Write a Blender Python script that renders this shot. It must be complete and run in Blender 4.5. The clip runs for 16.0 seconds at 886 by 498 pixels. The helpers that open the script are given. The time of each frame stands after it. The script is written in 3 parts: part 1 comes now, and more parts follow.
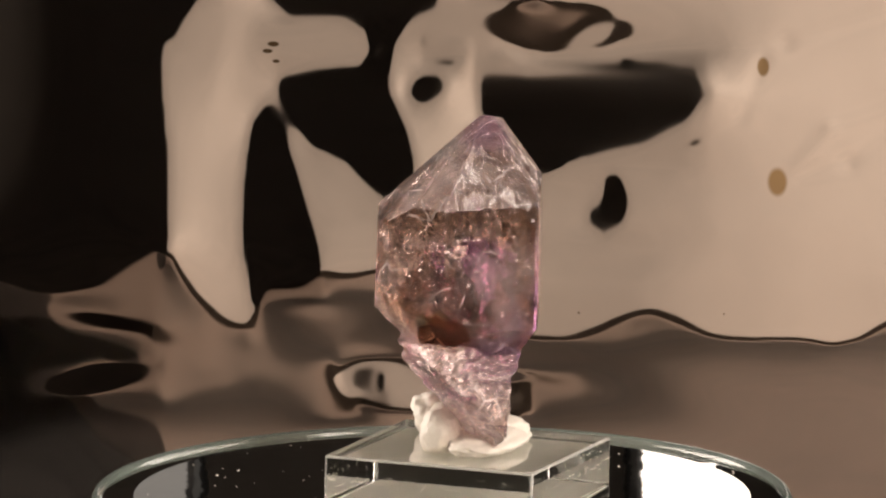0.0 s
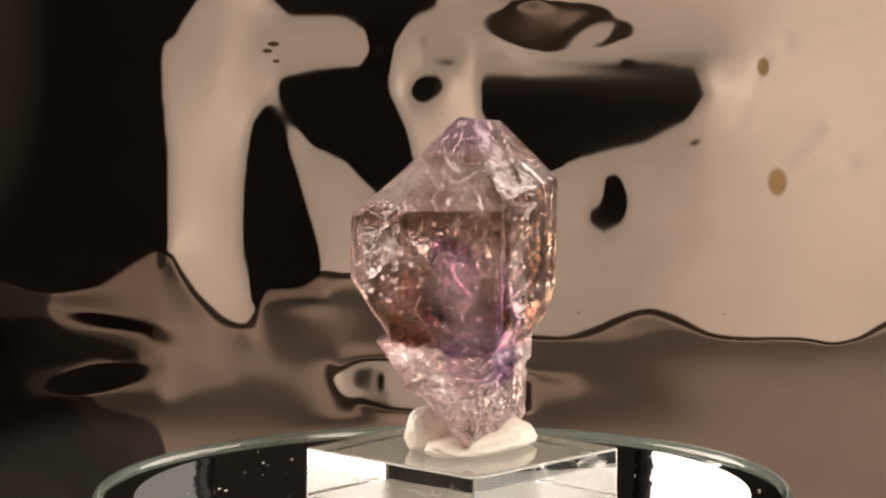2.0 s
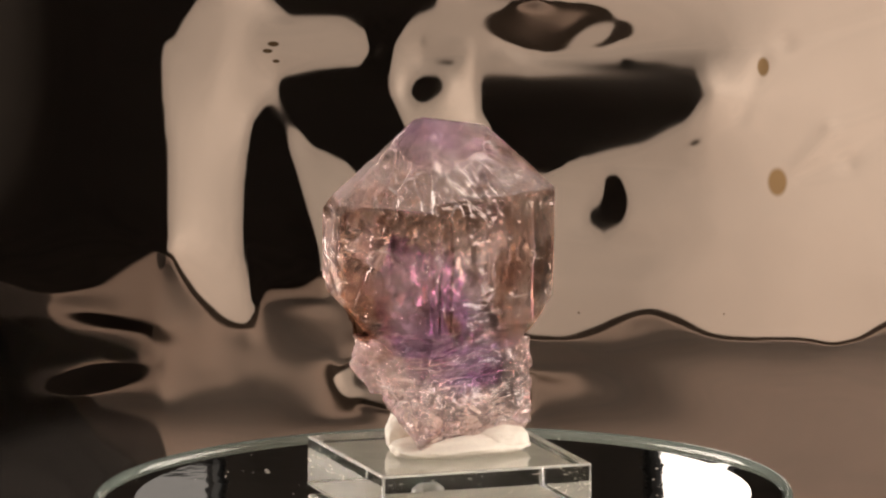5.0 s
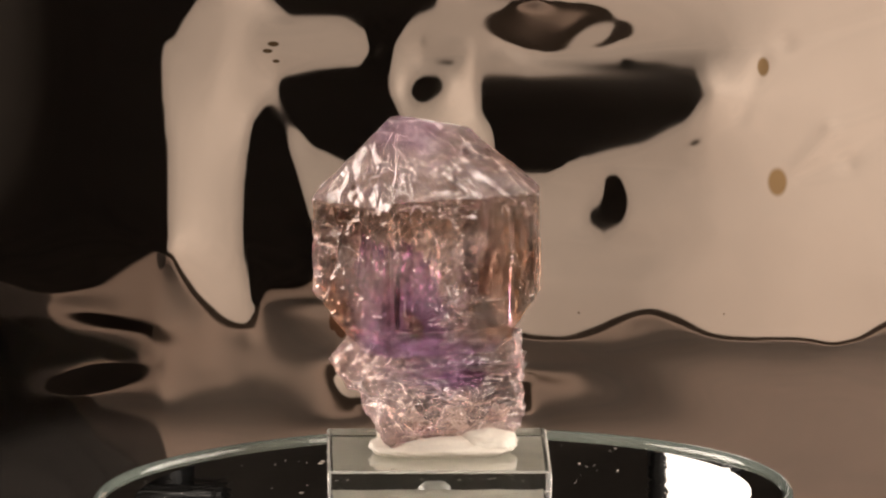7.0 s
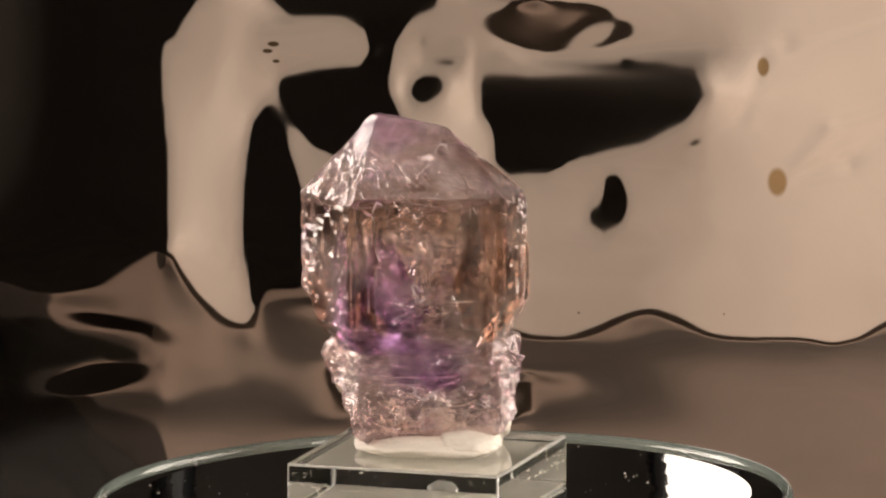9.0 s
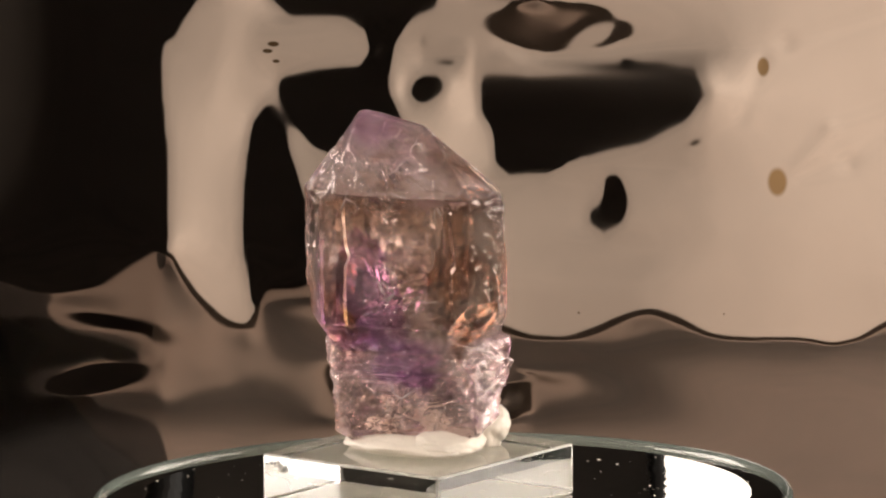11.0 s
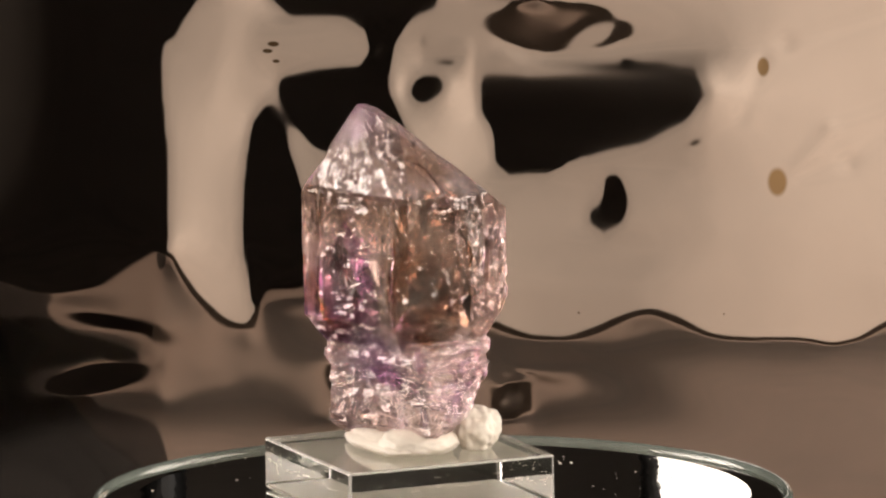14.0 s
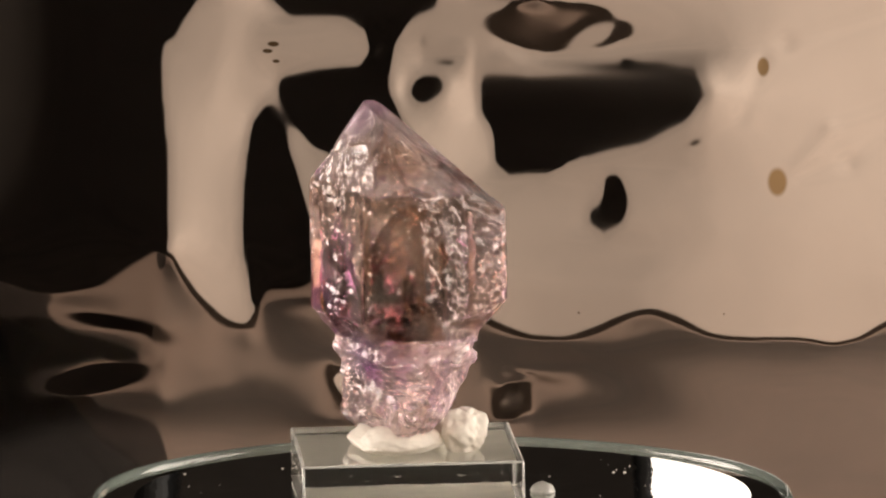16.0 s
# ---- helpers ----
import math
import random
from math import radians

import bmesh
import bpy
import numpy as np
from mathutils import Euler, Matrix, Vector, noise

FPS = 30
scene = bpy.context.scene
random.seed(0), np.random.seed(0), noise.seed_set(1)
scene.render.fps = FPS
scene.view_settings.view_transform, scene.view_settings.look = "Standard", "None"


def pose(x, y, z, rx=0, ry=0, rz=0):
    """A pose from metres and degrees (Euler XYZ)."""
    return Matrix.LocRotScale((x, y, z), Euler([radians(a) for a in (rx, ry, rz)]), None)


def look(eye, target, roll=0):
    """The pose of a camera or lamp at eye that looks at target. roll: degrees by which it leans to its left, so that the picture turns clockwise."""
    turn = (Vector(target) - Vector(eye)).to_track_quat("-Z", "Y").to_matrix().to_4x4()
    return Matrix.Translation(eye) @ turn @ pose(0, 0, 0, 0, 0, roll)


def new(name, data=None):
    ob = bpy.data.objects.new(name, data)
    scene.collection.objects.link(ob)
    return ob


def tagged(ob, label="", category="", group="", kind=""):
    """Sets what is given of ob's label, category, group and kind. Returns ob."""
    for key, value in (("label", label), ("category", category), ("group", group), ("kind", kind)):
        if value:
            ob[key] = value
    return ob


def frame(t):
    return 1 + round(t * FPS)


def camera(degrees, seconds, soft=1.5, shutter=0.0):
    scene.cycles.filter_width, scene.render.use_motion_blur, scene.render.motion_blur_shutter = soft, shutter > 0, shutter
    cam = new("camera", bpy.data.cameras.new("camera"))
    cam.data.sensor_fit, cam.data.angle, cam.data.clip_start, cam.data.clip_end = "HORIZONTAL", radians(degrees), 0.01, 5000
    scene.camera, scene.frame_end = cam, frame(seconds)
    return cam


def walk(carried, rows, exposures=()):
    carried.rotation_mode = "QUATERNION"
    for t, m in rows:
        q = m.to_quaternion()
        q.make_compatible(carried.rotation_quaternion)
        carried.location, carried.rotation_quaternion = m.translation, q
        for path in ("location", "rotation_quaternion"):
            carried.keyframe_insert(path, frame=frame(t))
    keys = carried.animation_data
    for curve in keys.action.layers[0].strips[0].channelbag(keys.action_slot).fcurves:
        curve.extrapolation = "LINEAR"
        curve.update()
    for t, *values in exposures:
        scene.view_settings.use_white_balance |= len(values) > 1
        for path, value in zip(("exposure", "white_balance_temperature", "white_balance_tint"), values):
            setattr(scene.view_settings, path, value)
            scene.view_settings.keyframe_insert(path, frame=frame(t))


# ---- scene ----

MM = 0.001
O = Vector((0.0, 0.0, 0.09))           # on the turntable's axis, level with the top of the acrylic block
DIST, ELEV = 1.4, 10.3                  # the camera's distance from it and its height in degrees
DEGREES = 4.157

# ---- camera: stands still ----
cam = camera(DEGREES, 16.0, soft=2.2)
EYE = O + Vector((0.0, -DIST * math.cos(radians(ELEV)), DIST * math.sin(radians(ELEV))))
AXIS_UP = 9.39                          # the lens looks this many degrees below level
AXIS = Vector((0.0002, math.cos(radians(AXIS_UP)), -math.sin(radians(AXIS_UP))))
STAND = look(EYE, EYE + AXIS, 0.08)
walk(cam, [(0, STAND), (16, STAND)], exposures=[(0, 0.0), (16, 0.0)])

# ---- world and lamps ----
world = bpy.data.worlds.new("dim_room")
scene.world = world
world.use_nodes = True
world.node_tree.nodes["Background"].inputs[0].default_value = (1.0, 0.9, 0.8, 1)
world.node_tree.nodes["Background"].inputs[1].default_value = 0.02


WARM = (1.0, 0.885, 0.80)
LAMP_RIGHT = look((0.37, 0.10, 0.20), O)
LAMP_LEFT = look((-0.40, 0.12, 0.20), O)
# two lights added behind the sheet, only for the plate's bright reflections
GLINT_REAR = look((0.048, 0.66, 0.206), (0.048, 0.0, 0.15))
GLINT_LEFT = look((-0.050, 0.66, 0.231), (-0.050, 0.0, 0.15))
# added fill, out of view, that brightens the crystal's front
FILL_FRONT = look((0.46, -0.72, 0.62), O)
# added light without a body, for the mirrored board and the far table
FILL_BOARD = look((0.05, -1.30, 0.80), (-0.60, -1.6, 0.20))


def area_lamp(m, size, watts, spread=180, high=0.0):
    data = bpy.data.lights.new("lamp_light", "AREA")
    data.shape, data.size, data.energy, data.color = "DISK", size, watts, WARM
    if high:
        data.shape, data.size_y = "RECTANGLE", high
    data.spread = radians(spread)
    new("lamp_light", data).matrix_world = m


area_lamp(LAMP_RIGHT, 0.36, 1.9, high=0.25)
area_lamp(LAMP_LEFT, 0.36, 1.25, 110, high=0.25)
area_lamp(GLINT_REAR, 0.027, 0.018, high=0.085)
area_lamp(FILL_FRONT, 0.60, 1.0, 52)
area_lamp(GLINT_LEFT, 0.014, 0.00030, high=0.030)
area_lamp(FILL_BOARD, 0.20, 5.6, 80)


# ---- materials ----
def material(name):
    m = bpy.data.materials.new(name)
    m.use_nodes = True
    return m, m.node_tree.nodes, m.node_tree.links, m.node_tree.nodes["Principled BSDF"]


def plain(name, colour, rough=0.5, metal=0.0, ior=1.5, trans=0.0, scale=0.0, vary=0.25, bump=0.0, bump_scale=0.0):
    """A surface with colour clouds at two scales and a fine relief. Scales are waves in a metre."""
    m, n, l, p = material(name)
    p.inputs["Roughness"].default_value = rough
    p.inputs["Metallic"].default_value = metal
    p.inputs["IOR"].default_value = ior
    p.inputs["Transmission Weight"].default_value = trans
    p.inputs["Base Color"].default_value = (*colour, 1)
    where = n.new("ShaderNodeTexCoord")
    if scale:
        big, fine = n.new("ShaderNodeTexNoise"), n.new("ShaderNodeTexNoise")
        big.inputs["Scale"].default_value, fine.inputs["Scale"].default_value = scale, scale * 9
        big.inputs["Detail"].default_value = fine.inputs["Detail"].default_value = 4
        both = n.new("ShaderNodeMix")
        both.inputs["Factor"].default_value = 0.4
        l.new(big.outputs["Fac"], both.inputs[2])
        l.new(fine.outputs["Fac"], both.inputs[3])
        ramp = n.new("ShaderNodeValToRGB")
        ramp.color_ramp.elements[0].position, ramp.color_ramp.elements[1].position = 0.3, 0.7
        ramp.color_ramp.elements[0].color = (*[c * (1 - vary) for c in colour], 1)
        ramp.color_ramp.elements[1].color = (*[min(1, c * (1 + vary)) for c in colour], 1)
        for t in (big, fine):
            l.new(where.outputs["Object"], t.inputs["Vector"])
        l.new(both.outputs[0], ramp.inputs["Fac"])
        l.new(ramp.outputs["Color"], p.inputs["Base Color"])
    if bump:
        grain, relief = n.new("ShaderNodeTexNoise"), n.new("ShaderNodeBump")
        grain.inputs["Scale"].default_value, grain.inputs["Detail"].default_value = bump_scale, 5
        relief.inputs["Strength"].default_value, relief.inputs["Distance"].default_value = bump, 0.0003
        l.new(where.outputs["Object"], grain.inputs["Vector"])
        l.new(grain.outputs["Fac"], relief.inputs["Height"])
        l.new(relief.outputs["Normal"], p.inputs["Normal"])
    return m


FOIL = plain("silvered_sheet", (0.80, 0.735, 0.68), 0.028, 1.0, scale=9, vary=0.06)
TABLE = plain("brown_wood", (0.17, 0.120, 0.090), 0.55, scale=8, vary=0.3)
DARK = plain("black_cloth", (0.12, 0.106, 0.093), 0.9, scale=6, vary=0.3)
CREAM = plain("cream_board", (0.78, 0.68, 0.59), 0.8, scale=2.5, vary=0.1)
STRIP = plain("dark_brown_strip", (0.03, 0.02, 0.012), 0.6, scale=10)
ACRYLIC = plain("clear_acrylic", (0.97, 0.98, 0.97), 0.01, ior=1.49, trans=1.0, bump=0.05, bump_scale=500)
SILVER = plain("mirror_silvering", (0.78, 0.79, 0.75), 0.02, 1.0, scale=60, vary=0.04, bump=0.16, bump_scale=40)
GLASS = plain("green_edge_glass", (0.40, 0.46, 0.41), 0.08, ior=1.5, trans=0.72, scale=120, vary=0.15)
PUTTY = plain("white_putty", (0.74, 0.67, 0.57), 0.55, scale=260, vary=0.1, bump=0.5, bump_scale=700)
DARK.node_tree.nodes["Principled BSDF"].inputs["Specular IOR Level"].default_value = 0.05
BLACK_PLASTIC = plain("black_plastic", (0.02, 0.02, 0.02), 0.4, scale=30)


def zone(n, l, where, centre, radii, soft=0.6):
    """1 inside an oval of the crystal, given in millimetres, 0 outside."""
    move = n.new("ShaderNodeMapping")
    move.vector_type = "TEXTURE"
    move.inputs["Location"].default_value = [c * MM for c in centre]
    move.inputs["Scale"].default_value = [r * MM for r in radii]
    l.new(where, move.inputs["Vector"])
    size = n.new("ShaderNodeVectorMath")
    size.operation = "LENGTH"
    l.new(move.outputs[0], size.inputs[0])
    edge = n.new("ShaderNodeMapRange")
    edge.interpolation_type = "SMOOTHSTEP"
    edge.inputs["From Min"].default_value, edge.inputs["From Max"].default_value = 1 - soft, 1 + soft
    edge.inputs["To Min"].default_value, edge.inputs["To Max"].default_value = 1, 0
    l.new(size.outputs["Value"], edge.inputs["Value"])
    return edge.outputs[0]


def quartz(name, ground, zones, clearest, cloudiest, grain_strength, rough):
    """Quartz with colour zones (ovals in millimetres), clouded by veils and finely etched across its length."""
    m, n, l, p = material(name)
    where = n.new("ShaderNodeTexCoord").outputs["Object"]
    warp = n.new("ShaderNodeTexNoise")
    warp.inputs["Scale"].default_value, warp.inputs["Detail"].default_value = 220, 4
    l.new(where, warp.inputs["Vector"])
    bent = n.new("ShaderNodeVectorMath")
    bent.operation = "MULTIPLY_ADD"
    bent.inputs[1].default_value = (0.006, 0.006, 0.004)
    l.new(warp.outputs["Color"], bent.inputs[0])
    l.new(where, bent.inputs[2])
    back = n.new("ShaderNodeVectorMath")
    back.operation = "SUBTRACT"
    back.inputs[1].default_value = (0.003, 0.003, 0.002)
    l.new(bent.outputs[0], back.inputs[0])
    # streaks across and along the faces
    stretch = n.new("ShaderNodeMapping")
    stretch.inputs["Scale"].default_value = (180, 180, 620)
    l.new(back.outputs[0], stretch.inputs["Vector"])
    streak = n.new("ShaderNodeTexNoise")
    streak.inputs["Scale"].default_value, streak.inputs["Detail"].default_value = 1.0, 6
    l.new(stretch.outputs[0], streak.inputs["Vector"])
    spread = n.new("ShaderNodeMapRange")
    spread.inputs["From Min"].default_value, spread.inputs["From Max"].default_value = 0.52, 0.72
    spread.inputs["To Min"].default_value, spread.inputs["To Max"].default_value = 0.0, 0.8
    l.new(streak.outputs["Fac"], spread.inputs["Value"])
    first = n.new("ShaderNodeMix")
    first.data_type = "RGBA"
    first.inputs[6].default_value, first.inputs[7].default_value = (*ground, 1), (0.42, 0.27, 0.20, 1)
    l.new(spread.outputs[0], first.inputs[0])
    colour = first.outputs[2]
    for centre, radii, soft, tint in zones:
        mix = n.new("ShaderNodeMix")
        mix.data_type = "RGBA"
        mix.inputs[7].default_value = (*tint, 1)
        l.new(zone(n, l, back.outputs[0], centre, radii, soft), mix.inputs[0])
        l.new(colour, mix.inputs[6])
        colour = mix.outputs[2]
    # healed cracks: pale lines round warped cells
    cell = n.new("ShaderNodeTexVoronoi")
    cell.feature = "DISTANCE_TO_EDGE"
    cell.inputs["Scale"].default_value = 260
    l.new(where, cell.inputs["Vector"])
    line = n.new("ShaderNodeMapRange")
    line.inputs["From Min"].default_value, line.inputs["From Max"].default_value = 0.0, 0.035
    line.inputs["To Min"].default_value, line.inputs["To Max"].default_value = 1.0, 0.0
    l.new(cell.outputs["Distance"], line.inputs["Value"])
    some = n.new("ShaderNodeMapRange")
    some.inputs["From Min"].default_value, some.inputs["From Max"].default_value = 0.51, 0.70
    l.new(warp.outputs["Fac"], some.inputs["Value"])
    crack = n.new("ShaderNodeMath")
    crack.operation = "MULTIPLY"
    l.new(line.outputs[0], crack.inputs[0])
    l.new(some.outputs[0], crack.inputs[1])
    pale = n.new("ShaderNodeMix")
    pale.data_type = "RGBA"
    pale.inputs[7].default_value = (0.95, 0.86, 0.83, 1)
    l.new(crack.outputs[0], pale.inputs[0])
    l.new(colour, pale.inputs[6])
    l.new(pale.outputs[2], p.inputs["Base Color"])
    cloud = n.new("ShaderNodeTexNoise")
    cloud.inputs["Scale"].default_value, cloud.inputs["Detail"].default_value = 170, 7
    l.new(where, cloud.inputs["Vector"])
    clear = n.new("ShaderNodeMapRange")
    clear.inputs["From Min"].default_value, clear.inputs["From Max"].default_value = 0.38, 0.66
    clear.inputs["To Min"].default_value, clear.inputs["To Max"].default_value = clearest, cloudiest
    l.new(cloud.outputs["Fac"], clear.inputs["Value"])
    less = n.new("ShaderNodeMath")
    less.operation, less.use_clamp = "SUBTRACT", True
    half = n.new("ShaderNodeMath")
    half.operation = "MULTIPLY"
    half.inputs[1].default_value = 0.55
    l.new(crack.outputs[0], half.inputs[0])
    l.new(clear.outputs[0], less.inputs[0])
    l.new(half.outputs[0], less.inputs[1])
    l.new(less.outputs[0], p.inputs["Transmission Weight"])
    p.inputs["IOR"].default_value = 1.54
    p.inputs["Roughness"].default_value = rough
    relief = n.new("ShaderNodeBump")
    relief.inputs["Strength"].default_value, relief.inputs["Distance"].default_value = grain_strength, 0.0004
    l.new(streak.outputs["Fac"], relief.inputs["Height"])
    l.new(relief.outputs["Normal"], p.inputs["Normal"])
    return m


# the first oval is a brown band painted for dark refraction below the shoulder
SMOKE_AND_REFRACTION, RUST = (0.40, 0.26, 0.20), (0.62, 0.42, 0.20)
ZONES = (((-1, -3, 29.5), (30, 30, 3.8), 0.35, SMOKE_AND_REFRACTION), ((10, -4, 21), (6, 9, 9), 0.6, (0.64, 0.52, 0.43)),
         ((-12, -5, 16), (3.4, 5, 3.2), 0.6, SMOKE_AND_REFRACTION), ((6, 4, 17), (9, 5, 4), 0.6, SMOKE_AND_REFRACTION), ((-5, -8, 12.5), (9, 9, 2.0), 0.6, (0.40, 0.24, 0.34)),
         ((-3, -11, 16), (4.5, 5, 5), 0.7, (0.62, 0.40, 0.62)), ((2, -9, 12.5), (5, 5, 1.8), 0.7, (0.62, 0.42, 0.66)),
         ((-3.2, -12.2, 16.2), (1.1, 2.5, 1.9), 0.3, RUST), ((-13, -3.5, 16), (1.4, 1.8, 2.2), 0.3, RUST), ((11.5, -7, 15), (1.2, 1.4, 2.0), 0.3, RUST),
         ((3, 7.5, 15.5), (2.2, 1.6, 1.2), 0.3, RUST))
QUARTZ = quartz("smoky_amethyst", (0.90, 0.70, 0.65), ZONES, 0.98, 0.78, 0.25, 0.02)
# the point is coloured paler than the prism to stand for its lighter refraction
CLEAR_QUARTZ = quartz("pale_pink_quartz", (0.93, 0.80, 0.77), (((-4, -7, 37), (4, 3, 2.5), 0.6, (0.62, 0.40, 0.56)), ((7, -4, 34), (4, 4, 3), 0.6, (0.50, 0.34, 0.26))), 0.96, 0.74, 0.4, 0.07)
STEM_QUARTZ = quartz("lilac_quartz", (0.86, 0.67, 0.62), (((0, -7, 10), (5, 5, 2.5), 0.7, (0.62, 0.43, 0.68)), ((2, 2, 6), (5, 3, 3), 0.6, (0.44, 0.30, 0.36))), 0.97, 0.80, 0.22, 0.04)


def stain_foil():
    """Two brown lacquer spots and smaller specks on the silvered sheet, in millimetres on it; the last three specks are
    painted for dents mirroring the dark.
    """
    n, l = FOIL.node_tree.nodes, FOIL.node_tree.links
    p = n["Principled BSDF"]
    where = n.new("ShaderNodeTexCoord").outputs["Object"]
    colour = p.inputs["Base Color"].links[0].from_socket
    for tone, (centre, radii) in zip((0.44, 0.36, 0.2, 0.2, 0.12, 0.12, 0.12), (((46.3, 0, 10.3), (1.3, 90, 1.9)), ((44.3, 0, 26.2), (0.8, 90, 1.3)), ((18.9, 0, -8.6), (0.16, 90, 0.16)), ((39.0, 0, -8.2), (0.13, 90, 0.13)),
                          ((-23.7, 0, 27.8), (0.8, 90, 0.35)), ((-24.5, 0, 26.8), (0.7, 90, 0.3)), ((-23.3, 0, 25.4), (0.5, 90, 0.25)))):
        mix = n.new("ShaderNodeMix")
        mix.data_type = "RGBA"
        mix.inputs[7].default_value = (tone, tone * 0.72, tone * 0.4, 1)
        l.new(zone(n, l, where, centre, radii, 0.25), mix.inputs[0])
        l.new(colour, mix.inputs[6])
        colour = mix.outputs[2]
    l.new(colour, p.inputs["Base Color"])


stain_foil()


# ---- building ----
def part(name, bm, mat, parent=None, label="", smooth=False):
    me = bpy.data.meshes.new(name)
    bm.to_mesh(me)
    bm.free()
    me.materials.append(mat)
    for f in me.polygons:
        f.use_smooth = smooth
    ob = new(name, me)
    ob.parent = parent
    if label:
        tagged(ob, label)
    return ob


def box(lo, hi, bevel=0.0):
    bm = bmesh.new()
    bmesh.ops.create_cube(bm, size=1)
    for v in bm.verts:
        v.co = Vector([(a + b) / 2 + c * (b - a) for a, b, c in zip(lo, hi, v.co)])
    if bevel:
        bmesh.ops.bevel(bm, geom=bm.edges[:], offset=bevel, segments=3, affect="EDGES", profile=0.5)
    return bm


def lathe(profile, steps=128):
    """A solid turned about z from (radius, height) pairs."""
    bm = bmesh.new()
    rings = []
    for r, z in profile:
        if r == 0:
            rings.append([bm.verts.new((0, 0, z))])
        else:
            rings.append([bm.verts.new((r * math.cos(math.tau * k / steps), r * math.sin(math.tau * k / steps), z)) for k in range(steps)])
    for a, b in zip(rings, rings[1:]):
        for k in range(steps):
            j = (k + 1) % steps
            quad = [a[k % len(a)], a[j % len(a)], b[j % len(b)], b[k % len(b)]]
            quad = list(dict.fromkeys(quad))
            if len(quad) > 2:
                bm.faces.new(quad)
    bmesh.ops.recalc_face_normals(bm, faces=bm.faces[:])
    return bm


# ---- the room round the table ----
tagged(part("floor", box((-3, -2.2, -0.04), (3, 1.5, 0.0)), TABLE), "brown wooden tabletop lit by a warm lamp", kind="structure")
tagged(part("wall_back", box((-3, -1.72, 0), (3, -1.66, 2.4)), DARK), "black cloth hanging behind the camera", kind="structure")
tagged(part("wall_front", box((-3, 0.9, 0), (3, 0.96, 2.4)), DARK), "black cloth hanging behind the sheet", kind="structure")
tagged(part("wall_left", box((-3, -1.65, 0), (-2.94, 0.89, 2.4)), DARK), "black cloth wall", kind="structure")
tagged(part("wall_right", box((2.94, -1.65, 0), (3, 0.89, 2.4)), DARK), "black cloth wall", kind="structure")
tagged(part("ceiling", box((-3, -2.2, 2.41), (3, 1.5, 2.45)), DARK), "dark ceiling", kind="structure")
BOARD_X, BOARD_Z, BOARD_TOP = -1.0, 0.043, 1.60
board = tagged(new("display_board"), "cream painted board with a dark bottom strip, standing on the table", "board")
part("panel", box((BOARD_X, -1.62, BOARD_Z), (0.5, -1.60, BOARD_TOP), 0.002), CREAM, board)
part("bottom_strip", box((BOARD_X, -1.62, 0.0), (0.5, -1.595, BOARD_Z - 0.0005), 0.002), STRIP, board, "dark brown bottom strip")




def fill_lamp(m, radius, stand):
    """An added round lamp head with its mouth at m, on a bent stem; the stem's foot stands at stand."""
    lamp = tagged(new("fill_lamp"), "added black round lamp, out of view, lighting the crystal from the front", "lamp")
    r = radius
    bm = lathe([(r * 1.06, 0.004), (r * 1.06, -0.001), (r * 1.10, -0.001), (r * 1.1, 0.02), (r * 0.5, 0.06), (0, 0.065), (0, 0.055), (r * 0.5, 0.052), (r * 1.06, 0.016), (r * 1.06, 0.004)], 48)
    bm.transform(m)
    part("shade", bm, BLACK_PLASTIC, lamp)
    top = m @ Vector((0, 0, 0.05))
    bm = lathe([(0, 0), (0.05, 0), (0.05, 0.012), (0.006, 0.016), (0.006, max(0.03, top.z - 0.02)), (0, max(0.03, top.z - 0.02))], 24)
    bm.transform(Matrix.Translation((stand[0], stand[1], 0)))
    part("stand", bm, BLACK_PLASTIC, lamp)
    a, b = Vector((stand[0], stand[1], top.z - 0.025)), top
    bm = bmesh.new()
    bmesh.ops.create_cone(bm, cap_ends=True, segments=12, radius1=0.006, radius2=0.006, depth=(b - a).length,
                          matrix=Matrix.Translation((a + b) / 2) @ (b - a).to_track_quat("Z", "Y").to_matrix().to_4x4())
    part("arm", bm, BLACK_PLASTIC, lamp)


fill_lamp(FILL_FRONT, 0.30, (0.70, -1.00))


def upright_light(m, wide, high, name="upright_light", label="added upright strip light behind the mirror sheet, for the plate's bright reflection"):
    """An upright lamp on a foot with its open face at m; by default an added one."""
    lamp = tagged(new(name), label, "lamp")
    for lo, hi in (((-wide / 2 - 0.003, -high / 2 - 0.003, 0.004), (wide / 2 + 0.003, high / 2 + 0.003, 0.02)),):
        bm = box(lo, hi, 0.002)
        bm.transform(m)
        part("housing", bm, BLACK_PLASTIC, lamp)
    back = m @ Vector((0, 0, 0.014))
    bm = lathe([(0, 0), (0.03, 0), (0.03, 0.008), (0.004, 0.012), (0.004, back.z), (0, back.z)], 24)
    bm.transform(Matrix.Translation((back.x, back.y, 0)))
    part("stand", bm, BLACK_PLASTIC, lamp)


# bodies of the two lights added for the plate's reflections
upright_light(GLINT_REAR, 0.027, 0.085)
upright_light(GLINT_LEFT, 0.014, 0.030)
for m in (LAMP_RIGHT, LAMP_LEFT):
    upright_light(m, 0.36, 0.25, "panel_lamp", "black panel lamp glowing warm white, standing beside the turntable")

